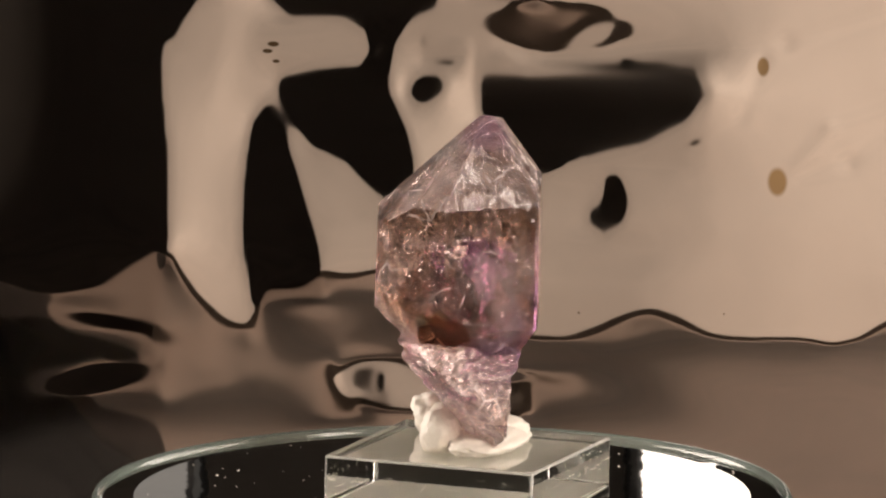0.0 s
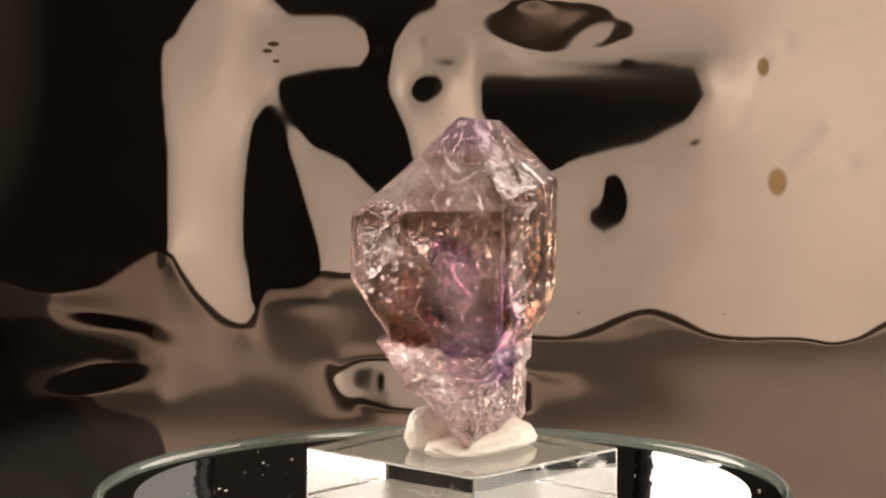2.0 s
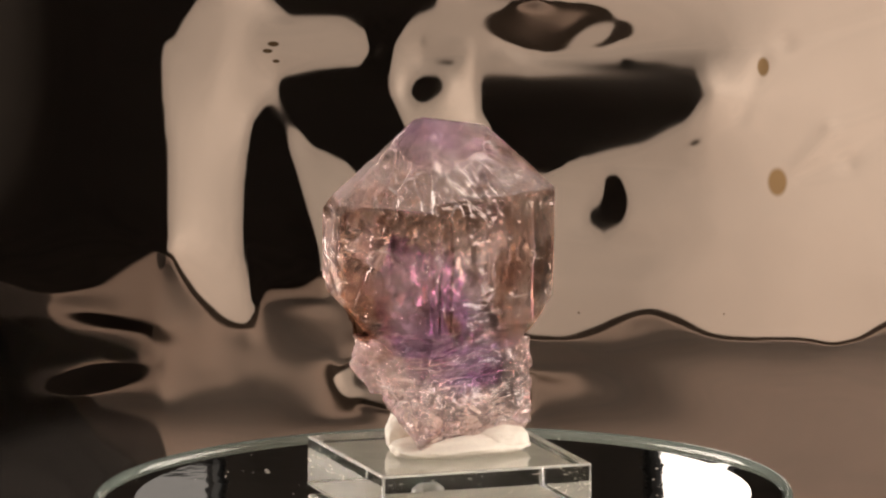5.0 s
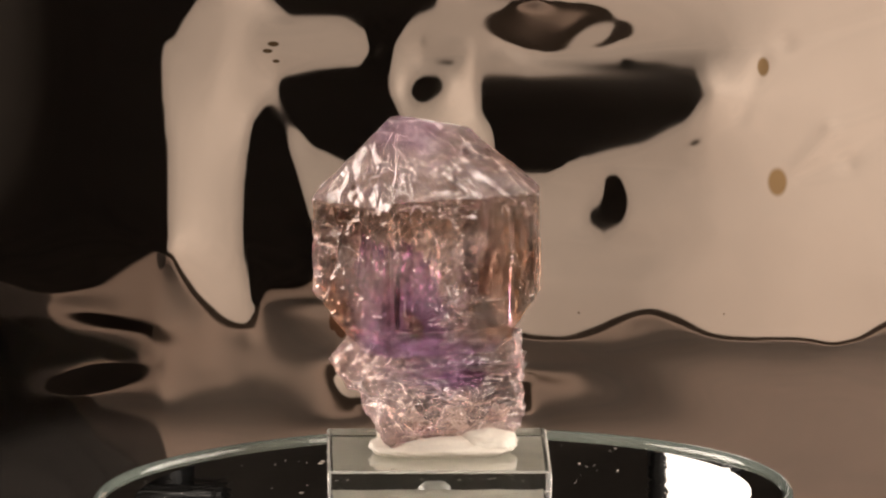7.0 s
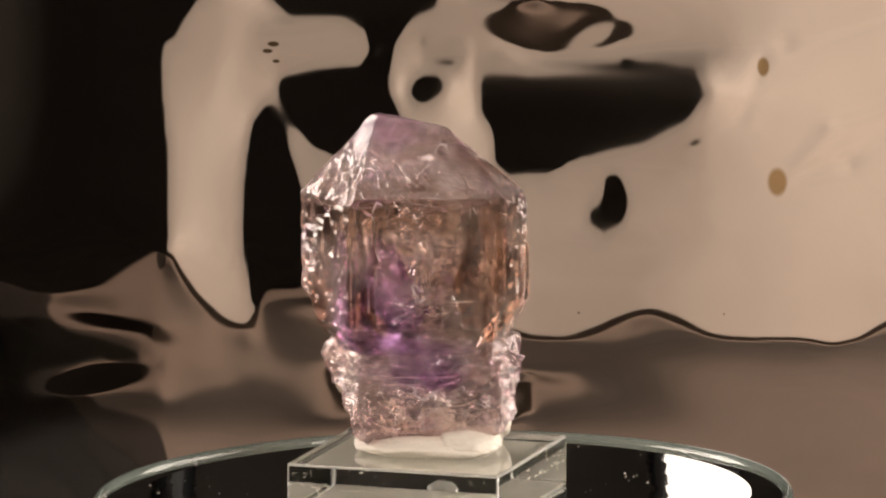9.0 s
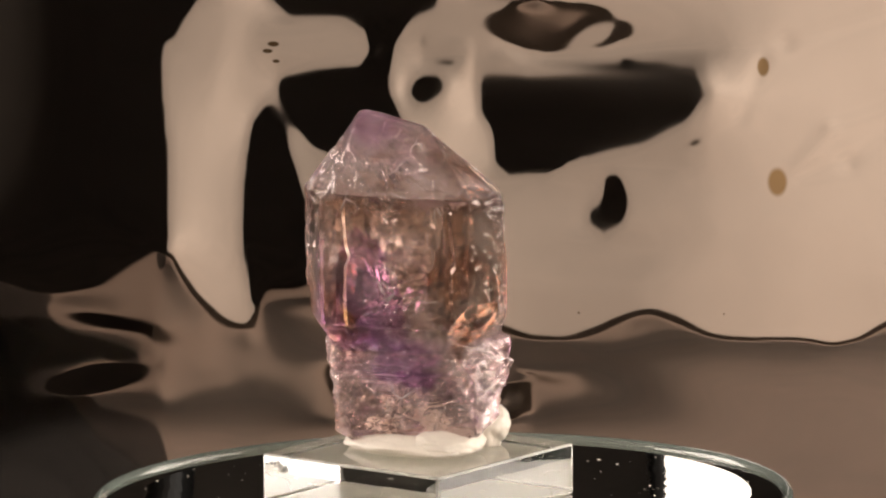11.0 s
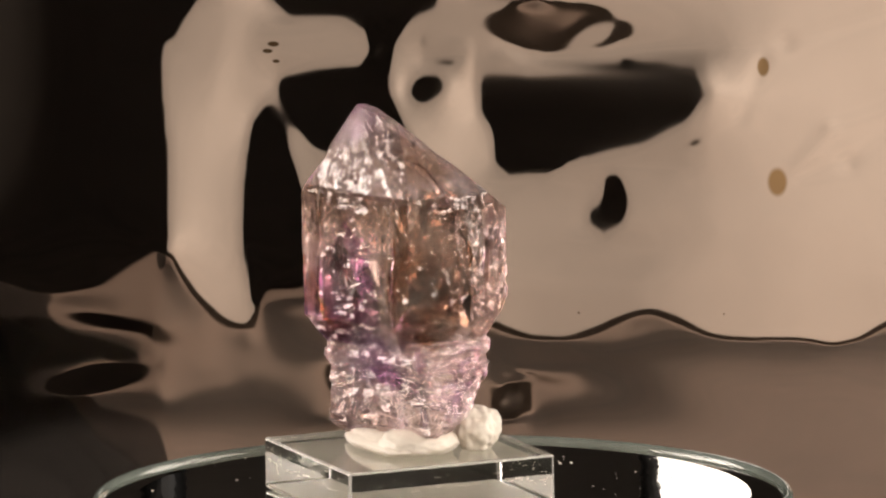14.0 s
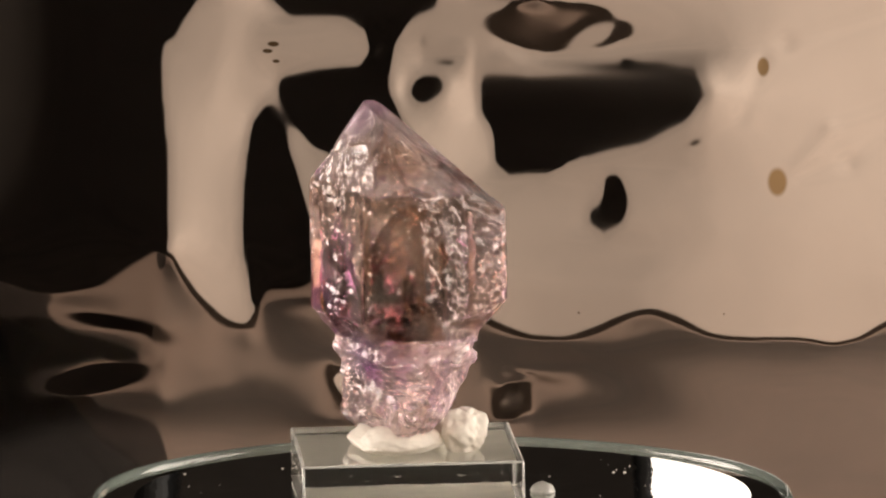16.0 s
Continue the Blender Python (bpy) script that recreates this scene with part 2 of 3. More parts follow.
def shade_layers():
    """Four see-through dark layers, added to stand for shade on the table's left side."""
    sheer = plain("see_through_shade", (0.02, 0.018, 0.016), 0.9, scale=40, vary=0.3)
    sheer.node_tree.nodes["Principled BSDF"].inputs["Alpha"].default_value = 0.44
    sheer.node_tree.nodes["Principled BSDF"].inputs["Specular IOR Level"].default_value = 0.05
    cloth = tagged(new("cloth"), "see-through dark layers added on the table in place of shade", "cloth")
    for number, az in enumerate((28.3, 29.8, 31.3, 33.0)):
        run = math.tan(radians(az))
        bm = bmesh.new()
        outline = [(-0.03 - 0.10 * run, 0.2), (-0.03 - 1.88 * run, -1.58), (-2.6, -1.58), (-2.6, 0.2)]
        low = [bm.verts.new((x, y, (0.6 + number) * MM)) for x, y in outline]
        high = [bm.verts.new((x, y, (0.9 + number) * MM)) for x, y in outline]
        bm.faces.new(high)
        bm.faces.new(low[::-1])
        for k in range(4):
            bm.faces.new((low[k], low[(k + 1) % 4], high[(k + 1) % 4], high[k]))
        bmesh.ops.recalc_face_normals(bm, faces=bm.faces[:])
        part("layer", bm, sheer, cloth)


shade_layers()

# ---- the dented mirror sheet ----
LEAN = 3.25
EYE_TO_SHEET = 1.677                                        # the camera's distance from the sheet
SHEET_Y, SHEET_Z = 0.30, 0.0631
SHEET = pose(0.0003, 0.30, 0.0631, -LEAN)          # x right, z up the sheet, -y out of its face, in metres
VIEW_PIXEL = 1 / 12.71                                   # one pixel of the camera's view on the sheet, in mm; dents are in pixels

# where the sheet leans over, to mirror the dark of the room: dent outlines placed by view pixels
DENT_EDGE = [(-500, -400), (400, -400), (392, 0), (352, 18), (325, 62), (314, 88), (289, 96), (296, 200), (304, 290),
             (306, 370), (302, 440), (270, 640), (330, 1000), (-500, 1000)]
DENT_SPIKE = [(480, 186), (505, 225), (522, 290), (545, 380), (565, 450), (575, 560), (440, 560), (420, 470), (417, 400), (424, 300), (435, 230), (460, 190)]
DENT_TOP = [(470, -400), (780, -400), (778, 25), (720, 45), (690, 90), (700, 180), (725, 235), (740, 290), (738, 350), (690, 375),
            (640, 335), (608, 300), (546, 274), (500, 224), (478, 162), (490, 139), (560, 124), (640, 119), (658, 98), (648, 65), (600, 46), (505, 46), (466, 14)]
DENT_WING = [(836, 104), (880, 94), (930, 116), (1030, 103), (1130, 98), (1234, 100), (1262, 158), (1212, 218), (1140, 258),
             (1080, 270), (1000, 287), (960, 313), (900, 317), (866, 290), (868, 240), (838, 200)]
DENT_HOOK = [(1040, 296), (1096, 298), (1116, 350), (1106, 400), (1066, 419), (1028, 398), (1034, 358), (1066, 345), (1070, 320)]
# the crease below which it mirrors the tabletop, also in view pixels
CREASE = [(-600, 510), (0, 512), (60, 532), (110, 540), (165, 526), (215, 488), (272, 448), (294, 456), (312, 492), (350, 545), (400, 585),
          (440, 597), (454, 572), (452, 530), (475, 512), (530, 512), (562, 490), (580, 484), (605, 497), (640, 492), (690, 475), (880, 582), (940, 604),
          (1000, 608), (1060, 583), (1110, 556), (1150, 546), (1200, 563), (1260, 594), (1330, 596), (1420, 590), (1480, 604), (1530, 588),
          (1570, 558), (1700, 520), (2200, 540)]


def outline_distance(x, y, outline):
    """Distance to a closed outline, negative inside."""
    best, inside = np.full(x.shape, 1e9), np.zeros(x.shape, bool)
    for (ax, ay), (bx, by) in zip(outline, outline[1:] + outline[:1]):
        dx, dy = bx - ax, by - ay
        t = np.clip(((x - ax) * dx + (y - ay) * dy) / (dx * dx + dy * dy), 0, 1)
        best = np.minimum(best, np.hypot(x - ax - t * dx, y - ay - t * dy))
        if dy:
            inside ^= ((ay > y) != (by > y)) & (x < ax + (y - ay) * dx / dy)
    return np.where(inside, -best, best)


def oval_distance(x, y, cx, cy, rx, ry, turn=0.0):
    c, s = math.cos(radians(turn)), math.sin(radians(turn))
    u, v = (x - cx) * c + (y - cy) * s, -(x - cx) * s + (y - cy) * c
    return (np.hypot(u / rx, v / ry) - 1) * min(rx, ry)


def soften(a, times):
    for _ in range(times):
        b = np.pad(a, 1, mode="edge")
        a = (b[:-2, 1:-1] + b[2:, 1:-1] + b[1:-1, :-2] + b[1:-1, 2:] + 4 * a) / 8
    return a


def unfold(gx, gy, step):
    """The heights whose slopes come nearest to gx, gy (mirrored Fourier solution)."""
    ny, nx = gx.shape
    div = np.zeros((ny, nx))
    div[:, :-1] += gx[:, :-1]
    div[:, 1:] -= gx[:, :-1]
    div[:-1] += gy[:-1]
    div[1:] -= gy[:-1]
    full = np.fft.rfft2(np.block([[div, div[:, ::-1]], [div[::-1], div[::-1, ::-1]]]))
    wx = 2 - 2 * np.cos(math.tau * np.arange(full.shape[1]) / (2 * nx))
    wy = 2 - 2 * np.cos(math.tau * np.arange(2 * ny) / (2 * ny))
    k = wx[None] + wy[:, None]
    k[0, 0] = 1
    full /= -k
    full[0, 0] = 0
    return np.fft.irfft2(full, (2 * ny, 2 * nx))[:ny, :nx] * step


def build_sheet():
    nx, nz, step = 460, 255, 0.4 * MM
    s = (np.arange(nx) - (nx - 1) / 2) * step
    w = -0.058 + np.arange(nz) * step
    S, W = np.meshgrid(s, w)
    h = S * math.tan(radians(-14))
    for turn in range(140):
        if turn in (0, 30):
            # each spot of the sheet in pixels of the camera's view, as the dents are
            near = EYE_TO_SHEET / (EYE_TO_SHEET + h)
            px, py = 784 + S * near / MM / VIEW_PIXEL, 441 - W * near / MM / VIEW_PIXEL
            side = outline_distance(px, py, DENT_EDGE)
            for dent in (DENT_SPIKE, DENT_TOP, DENT_WING, DENT_HOOK):
                side = np.minimum(side, outline_distance(px, py, dent))
            for oval in ((690, 690, 88, 54, 12), (905, 712, 22, 42, 0), (786, 99, 46, 26, -5), (752, 162, 42, 27, -10)):
                side = np.minimum(side, oval_distance(px, py, *oval))
            side = np.minimum(side, oval_distance(px, py, 890, -8, 66, 18))
            side = np.maximum(side, -oval_distance(px, py, 725, 686, 50, 24, 8))
            fall = np.interp(px, [c[0] for c in CREASE], [c[1] for c in CREASE]) - py
            for oval in ((170, 692, 80, 26, -14), (200, 590, 52, 8, 14), (690, 690, 95, 52, 12), (905, 712, 22, 42, 0), (925, 660, 30, 6, 14)):
                fall = np.maximum(fall, -oval_distance(px, py, *oval))
            fall = np.minimum(fall, oval_distance(px, py, 990, 50, 120, 52, 0))
            fall = np.maximum(fall, -oval_distance(px, py, 1036, 68, 66, 22, -36))
            side, fall = soften(side, 3), soften(fall, 3)
            # slopes wanted for the camera's rays, in radians: the mirrored ray turns by twice the slope
            incoming_x = np.arctan2(S, EYE_TO_SHEET)
            incoming_z = -radians(9.39) + np.arctan2(W, EYE_TO_SHEET)
            x_edge = np.arctan2(BOARD_X - S, 1.60 + SHEET_Y + h)                # to the board's side edge
            z_edge = np.arctan2(BOARD_Z - (SHEET_Z + W), np.hypot(1.60 + SHEET_Y, BOARD_X - S))  # to its bottom edge
            p0, q0 = (x_edge - incoming_x) / 2, (z_edge - incoming_z - radians(2 * LEAN)) / 2
            least_u, least_v = 0.016 * np.tanh(np.abs(side) / 10), 0.016 * np.tanh(np.abs(fall) / 10)
            if turn == 0:
                p, q = p0 + 0.07 * np.tanh(side / 260), q0 + 0.045 * np.tanh(fall / 90)
        h = unfold(p, q, step)
        h -= h[nz // 2, nx // 2]
        hp, hq = np.zeros_like(h), np.zeros_like(h)
        hp[:, :-1], hq[:-1] = np.diff(h, axis=1) / step, np.diff(h, axis=0) / step
        hp[:, -1], hq[-1] = hp[:, -2], hq[-2]
        au, av = 2 * (hp - p0) * np.sign(side), 2 * (hq - q0) * np.sign(fall)
        p = hp + 1.7 * (p0 + np.sign(side) * np.clip(au, least_u, 0.14) / 2 - hp)
        q = hq + 1.7 * (q0 + np.sign(fall) * np.clip(av, least_v, 0.22) / 2 - hq)
    h = soften(h, 2)
    calm = soften(np.clip((np.minimum(side, fall) - 25) / 60, 0, 1), 20)
    # soft creases across the bright part
    for x0, y0, x1, y1, wide, rise in ((1120, 160, 1270, 75, 14, 0.018), (1270, 75, 1390, 62, 14, 0.018), (1390, 62, 1600, -10, 16, 0.018),
                                       (1090, 292, 1230, 250, 14, 0.018), (1230, 250, 1310, 190, 14, 0.018), (1310, 190, 1350, 95, 14, 0.018),
                                       (1400, 300, 1470, 215, 14, -0.018), (1470, 215, 1600, 170, 16, -0.018), (1400, 300, 1500, 270, 16, 0.02),
                                       (1500, 270, 1600, 200, 16, 0.02), (1010, 440, 1180, 430, 40, 0.02), (1290, 400, 1480, 380, 50, -0.018),
                                       (330, 250, 350, 420, 30, 0.018), (560, 100, 620, 85, 18, 0.018), (400, 20, 380, 200, 30, -0.018)):
        t = np.clip(((px - x0) * (x1 - x0) + (py - y0) * (y1 - y0)) / ((x1 - x0) ** 2 + (y1 - y0) ** 2), 0, 1)
        away = np.hypot(px - x0 - t * (x1 - x0), py - y0 - t * (y1 - y0))
        h = h + rise * MM * np.exp(-(away / wide) ** 2) * calm
    h = soften(h, 2)
    verts = np.stack([S, h, W], -1).reshape(-1, 3)
    a = (np.arange(nz - 1)[:, None] * nx + np.arange(nx - 1)[None]).reshape(-1)
    faces = np.stack([a, a + 1, a + nx + 1, a + nx], -1)
    me = bpy.data.meshes.new("mirror_sheet")
    me.from_pydata(verts.tolist(), [], faces.tolist())
    me.materials.append(FOIL)
    me.polygons.foreach_set("use_smooth", [True] * len(me.polygons))
    ob = new("mirror_sheet", me)
    thick = ob.modifiers.new("thickness", "SOLIDIFY")
    thick.thickness, thick.offset = 0.0004, -1.0
    ob.matrix_world = SHEET
    return tagged(ob, "dented silvered mirror sheet standing behind the mirror plate", "mirror sheet")


build_sheet()

# ---- on the turntable ----
base = tagged(part("turntable", lathe([(0, 0), (0.03, 0), (0.03, 0.076), (0.032, 0.0785), (0, 0.0785)]), BLACK_PLASTIC), "black plastic turntable base under the mirror plate", "turntable")

plate = tagged(new("mirror_plate"), "round mirror plate with a sloping greenish glass edge", "plate")
R = 40.2 * MM
part("mirror_face", lathe([(0, -9.0 * MM), (R - 1.2 * MM, -9.0 * MM), (R - 1.2 * MM, -6.4 * MM), (R - 4.8 * MM, -6.1 * MM), (0, -6.1 * MM)]), SILVER, plate, "silvered mirror face with a sloping border")
part("glass_rim", lathe([(R - 1.15 * MM, -9 * MM), (R - 0.3 * MM, -9 * MM), (R, -8.5 * MM), (R, -6.3 * MM), (R - 0.15 * MM, -5.95 * MM), (R - 0.45 * MM, -5.75 * MM), (R - 0.8 * MM, -5.85 * MM), (R - 1.15 * MM, -6.3 * MM), (R - 1.15 * MM, -9 * MM)], 160), GLASS, plate, "greenish glass rim", smooth=True)


def specks():
    """Dust and lint on the mirror."""
    rnd = random.Random(7)
    bm = bmesh.new()
    for _ in range(80):
        a, r = rnd.uniform(0, math.tau), R * 0.93 * math.sqrt(rnd.random())
        bmesh.ops.create_icosphere(bm, subdivisions=1, radius=rnd.choice((0.05, 0.07, 0.07, 0.1, 0.16)) * MM,
                                   matrix=Matrix.Translation((r * math.cos(a), r * math.sin(a), -6.08 * MM)) @ Matrix.Diagonal((rnd.uniform(0.6, 2.2), 1, 0.5, 1)))
    return bm


tagged(part("dust", specks(), PUTTY, plate, "pale specks of dust"), kind="stuff")

BX, BY, HALF = -0.1 * MM, -3.69 * MM, 12.67 * MM
block = tagged(new("acrylic_block"), "clear square acrylic block with rounded edges on the mirror plate", "display block")
EDGES = plain("frosted_acrylic_edge", (0.86, 0.84, 0.78), 0.25, ior=1.49, trans=0.7, scale=400, vary=0.1)
bm = box((BX - HALF, BY - HALF, -5.95 * MM), (BX + HALF, BY + HALF, 0), 0.3 * MM)
for f in bm.faces:
    f.material_index = int(f.calc_area() < 2e-5)
part("body", bm, ACRYLIC, block).data.materials.append(EDGES)
# cloudy cream sheet added just above the block's bottom, to brighten its top
CLOUDY_SHEET = plain("cloudy_cream_acrylic", (0.80, 0.75, 0.63), 0.4, scale=300, vary=0.2, trans=0.25)
part("underside", box((BX - HALF + 0.6 * MM, BY - HALF + 0.6 * MM, -5.7 * MM), (BX + HALF - 0.6 * MM, BY + HALF - 0.6 * MM, -5.5 * MM)), CLOUDY_SHEET, block, "cloudy cream sheet added inside the block to brighten its top")


def scratches():
    """Chips and scratches on the block's sides; the mid-height row imitates the lower edge's reflection."""
    rnd = random.Random(11)
    bm = bmesh.new()
    for k in range(150):
        along, z = rnd.uniform(-0.97, 0.97) * HALF, rnd.choice((-2.6, -2.8, -2.4, rnd.uniform(-5, -0.6), rnd.uniform(-5, -0.6))) * MM
        size = Matrix.Diagonal((rnd.uniform(0.15, 1.1) * MM, 0.02 * MM, rnd.uniform(0.03, 0.08) * MM, 1))
        lie = pose(0, 0, 0, 0, rnd.choice((rnd.uniform(-8, 8), rnd.uniform(-8, 8), rnd.uniform(-60, 60))), 0)
        m = pose(BX, BY, 0, 0, 0, 90 * (k % 4)) @ pose(along, -HALF - 0.005 * MM, z) @ lie @ size
        bmesh.ops.create_cube(bm, size=1, matrix=m)
    return bm


tagged(part("scratches", scratches(), PUTTY, block, "pale scratches, chips and a row for the lower edge's reflection"), kind="stuff")


def lump(centre, radii, seed, rough=0.12, squash=0.0):
    bm = bmesh.new()
    bmesh.ops.create_icosphere(bm, subdivisions=5, radius=1)
    for v in bm.verts:
        d = 1 + rough * noise.noise(v.co * 1.4 + Vector((seed, 0, 0))) + 0.4 * rough * noise.noise(v.co * 4 + Vector((0, seed, 0)))
        co = v.co * d
        v.co = Vector((centre[0] + co.x * radii[0], centre[1] + co.y * radii[1], max(squash, centre[2] + co.z * radii[2]))) * MM
    return bm


putty = tagged(new("putty"), "lump of white tacky putty holding the crystal on the block", "putty")
part("pad", lump((0.0, -6.2, 0.9), (8.5, 4.0, 1.5), 1.0, squash=0.02), PUTTY, putty, smooth=True)
part("curl", lump((5.2, 2.6, 2.3), (2.4, 2.6, 2.9), 2.0, 0.3, squash=0.02), PUTTY, putty, smooth=True)
part("lobe", lump((-4.4, -1.9, 2.0), (2.7, 2.3, 3.0), 4.0, squash=0.02), PUTTY, putty, smooth=True)
part("lobe", lump((0.2, -0.6, 1.9), (3.3, 2.1, 3.0), 5.0, squash=0.02), PUTTY, putty, smooth=True)
part("roll", lump((5.0, -4.5, 1.4), (4.0, 4.6, 1.7), 3.0, squash=0.02), PUTTY, putty, smooth=True)

MILKY = plain("milky_glue", (0.72, 0.70, 0.64), 0.3, scale=200, vary=0.1, trans=0.7)
glue = tagged(part("glue_blob", lump((-0.9, 11.6, -5.8), (1.9, 1.4, 0.9), 12.0, squash=-6.09), MILKY, smooth=True), "milky blob of glue on the mirror plate beside the block", "glue")

# ---- the crystal, in millimetres from the axis ----
AXIS_X, AXIS_Y = -0.5, -4.5                        # the middle of its prism
FACE_TURN = (-70.4, -7.6, 43.1, 80.9, 111.3, 140.3, 174.8, 226.4)      # where its eight side faces look, degrees from x towards y
# each face's reach from the axis and how it changes with height: (reach, at height, loss for each millimetre up)
PRISM = ((11.2, 22, 0.0), (11.8, 22, -0.02), (7.1, 22, 0.02), (8.1, 22, 0.0), (7.5, 22, 0.02), (11.4, 22, 0.0), (13.95, 22, 0.0), (14.25, 22, -0.01))
POINT = ((11.2, 30.3, 0.62), (11.9, 30.5, 1.06), (7.0, 29.7, 1.06), (8.0, 27.2, 1.2), (7.4, 27.2, 0.97), (11.3, 28.0, 1.0), (13.9, 29.6, 0.93), (14.3, 29.4, 0.57))
TAPER = ((11.2, 15.3, -0.68), (11.7, 18.2, -0.70), (7.3, 16.0, -0.25), (8.1, 16.8, -0.95), (7.5, 16.4, -1.15), (11.4, 20.6, -0.66), (13.9, 18.8, -0.92), (14.2, 15.4, -0.60))
COLLAR = ((9.0, 11.5, 0.10), (9.6, 10.5, 0.15), (7.7, 10.5, -0.05), (4.1, 11.0, -0.35), (3.3, 11.0, -0.60), (7.1, 11.0, -0.60), (12.1, 10.9, 0.80), (12.2, 11.0, -0.05))
UNDER = ((8.9, 10.3, -0.70), (9.7, 9.6, -0.15), (7.6, 9.0, -0.30), (3.9, 10.5, -0.40), (2.9, 10.5, -0.70), (6.6, 10.3, -0.75), (12.1, 10.5, -0.80), (12.1, 9.0, -0.05))
STEM = ((8.0, 6.0, -0.04), (9.9, 6.0, 0.03), (6.6, 6.2, -0.30), (2.5, 6.5, -0.50), (0.4, 6.0, -0.86), (2.5, 6.0, -0.80), (8.2, 6.0, -0.75), (12.2, 6.0, 0.02))
FOOT = ((7.0, 1.5, -0.80), (8.3, 1.8, -1.60), (3.2, 1.8, -1.10), (-1.5, 1.5, -1.10), (-3.8, 1.5, -0.90), (-0.2, 1.5, -0.75), (6.9, 2.0, -0.30), (11.6, 1.2, -1.30))


def hashed(i, j, k):
    """A fixed random value from 0 to 1 for each cell of a lattice."""
    n = (i.astype(np.int64) * 374761393 + j.astype(np.int64) * 668265263 + k.astype(np.int64) * 2147483647) & 0xFFFFFFFF
    n = ((n ^ (n >> 13)) * 1274126177) & 0xFFFFFFFF
    return ((n ^ (n >> 16)) & 0xFFFF) / 65535.0


def lattice(x, y, k):
    """Smooth noise from -1 to 1 over a plane; k tells one plane from another."""
    i, j = np.floor(x), np.floor(y)
    u, v = x - i, y - j
    u, v = u * u * (3 - 2 * u), v * v * (3 - 2 * v)
    a = hashed(i, j, k) * (1 - u) + hashed(i + 1, j, k) * u
    b = hashed(i, j + 1, k) * (1 - u) + hashed(i + 1, j + 1, k) * u
    return 2 * (a * (1 - v) + b * v) - 1


def chips(x, y, k):
    """Flat tilted chips of broken quartz, 0 to 1 deep: for each spot the cell point nearest to it and its tilt."""
    best, deep = np.full(x.shape, 9.0), np.zeros(x.shape)
    for di in (-1, 0, 1):
        for dj in (-1, 0, 1):
            i, j = np.floor(x) + di, np.floor(y) + dj
            cx, cy = i + hashed(i, j, k), j + hashed(i, j, k + 77)
            d = np.hypot(x - cx, y - cy)
            tilt = (x - cx) * (hashed(i, j, k + 31) - 0.5) + (y - cy) * (hashed(i, j, k + 53) - 0.5)
            near = d < best
            best, deep = np.where(near, d, best), np.where(near, hashed(i, j, k + 11) * 0.6 + tilt, deep)
    return deep


def faces_of(tables, co, si, z, cx, cy, top=None):
    """The reach along each direction of a body bounded by its faces, and the number of the face met."""
    reach, which = np.full(co.shape, 99.0), np.zeros(co.shape, int)
    for row, table in enumerate(tables):
        for number, (turn, (d, at, loss)) in enumerate(zip(FACE_TURN, table)):
            nx, ny = math.cos(radians(turn)), math.sin(radians(turn))
            left = d - loss * (z - at) - nx * cx - ny * cy
            run = co * nx + si * ny
            r = np.where(run > 0.02, left / np.maximum(run, 0.02), 99.0)
            r = np.where(left <= 0, 0.0, r)
            which = np.where(r < reach, row * 8 + number, which)
            reach = np.minimum(reach, r)
    if top:
        # the broken tip: z = top - fall * x
        high, fall = top
        slack = high - fall * cx - z
        r = np.where(slack < 0, np.where(co < -0.02, slack / np.minimum(fall * co, -0.001), 0.0), np.where(co > 0.02, slack / np.maximum(fall * co, 0.001), 99.0))
        which = np.where(r < reach, 24, which)
        reach = np.minimum(reach, np.maximum(r, 0))
    return reach, which


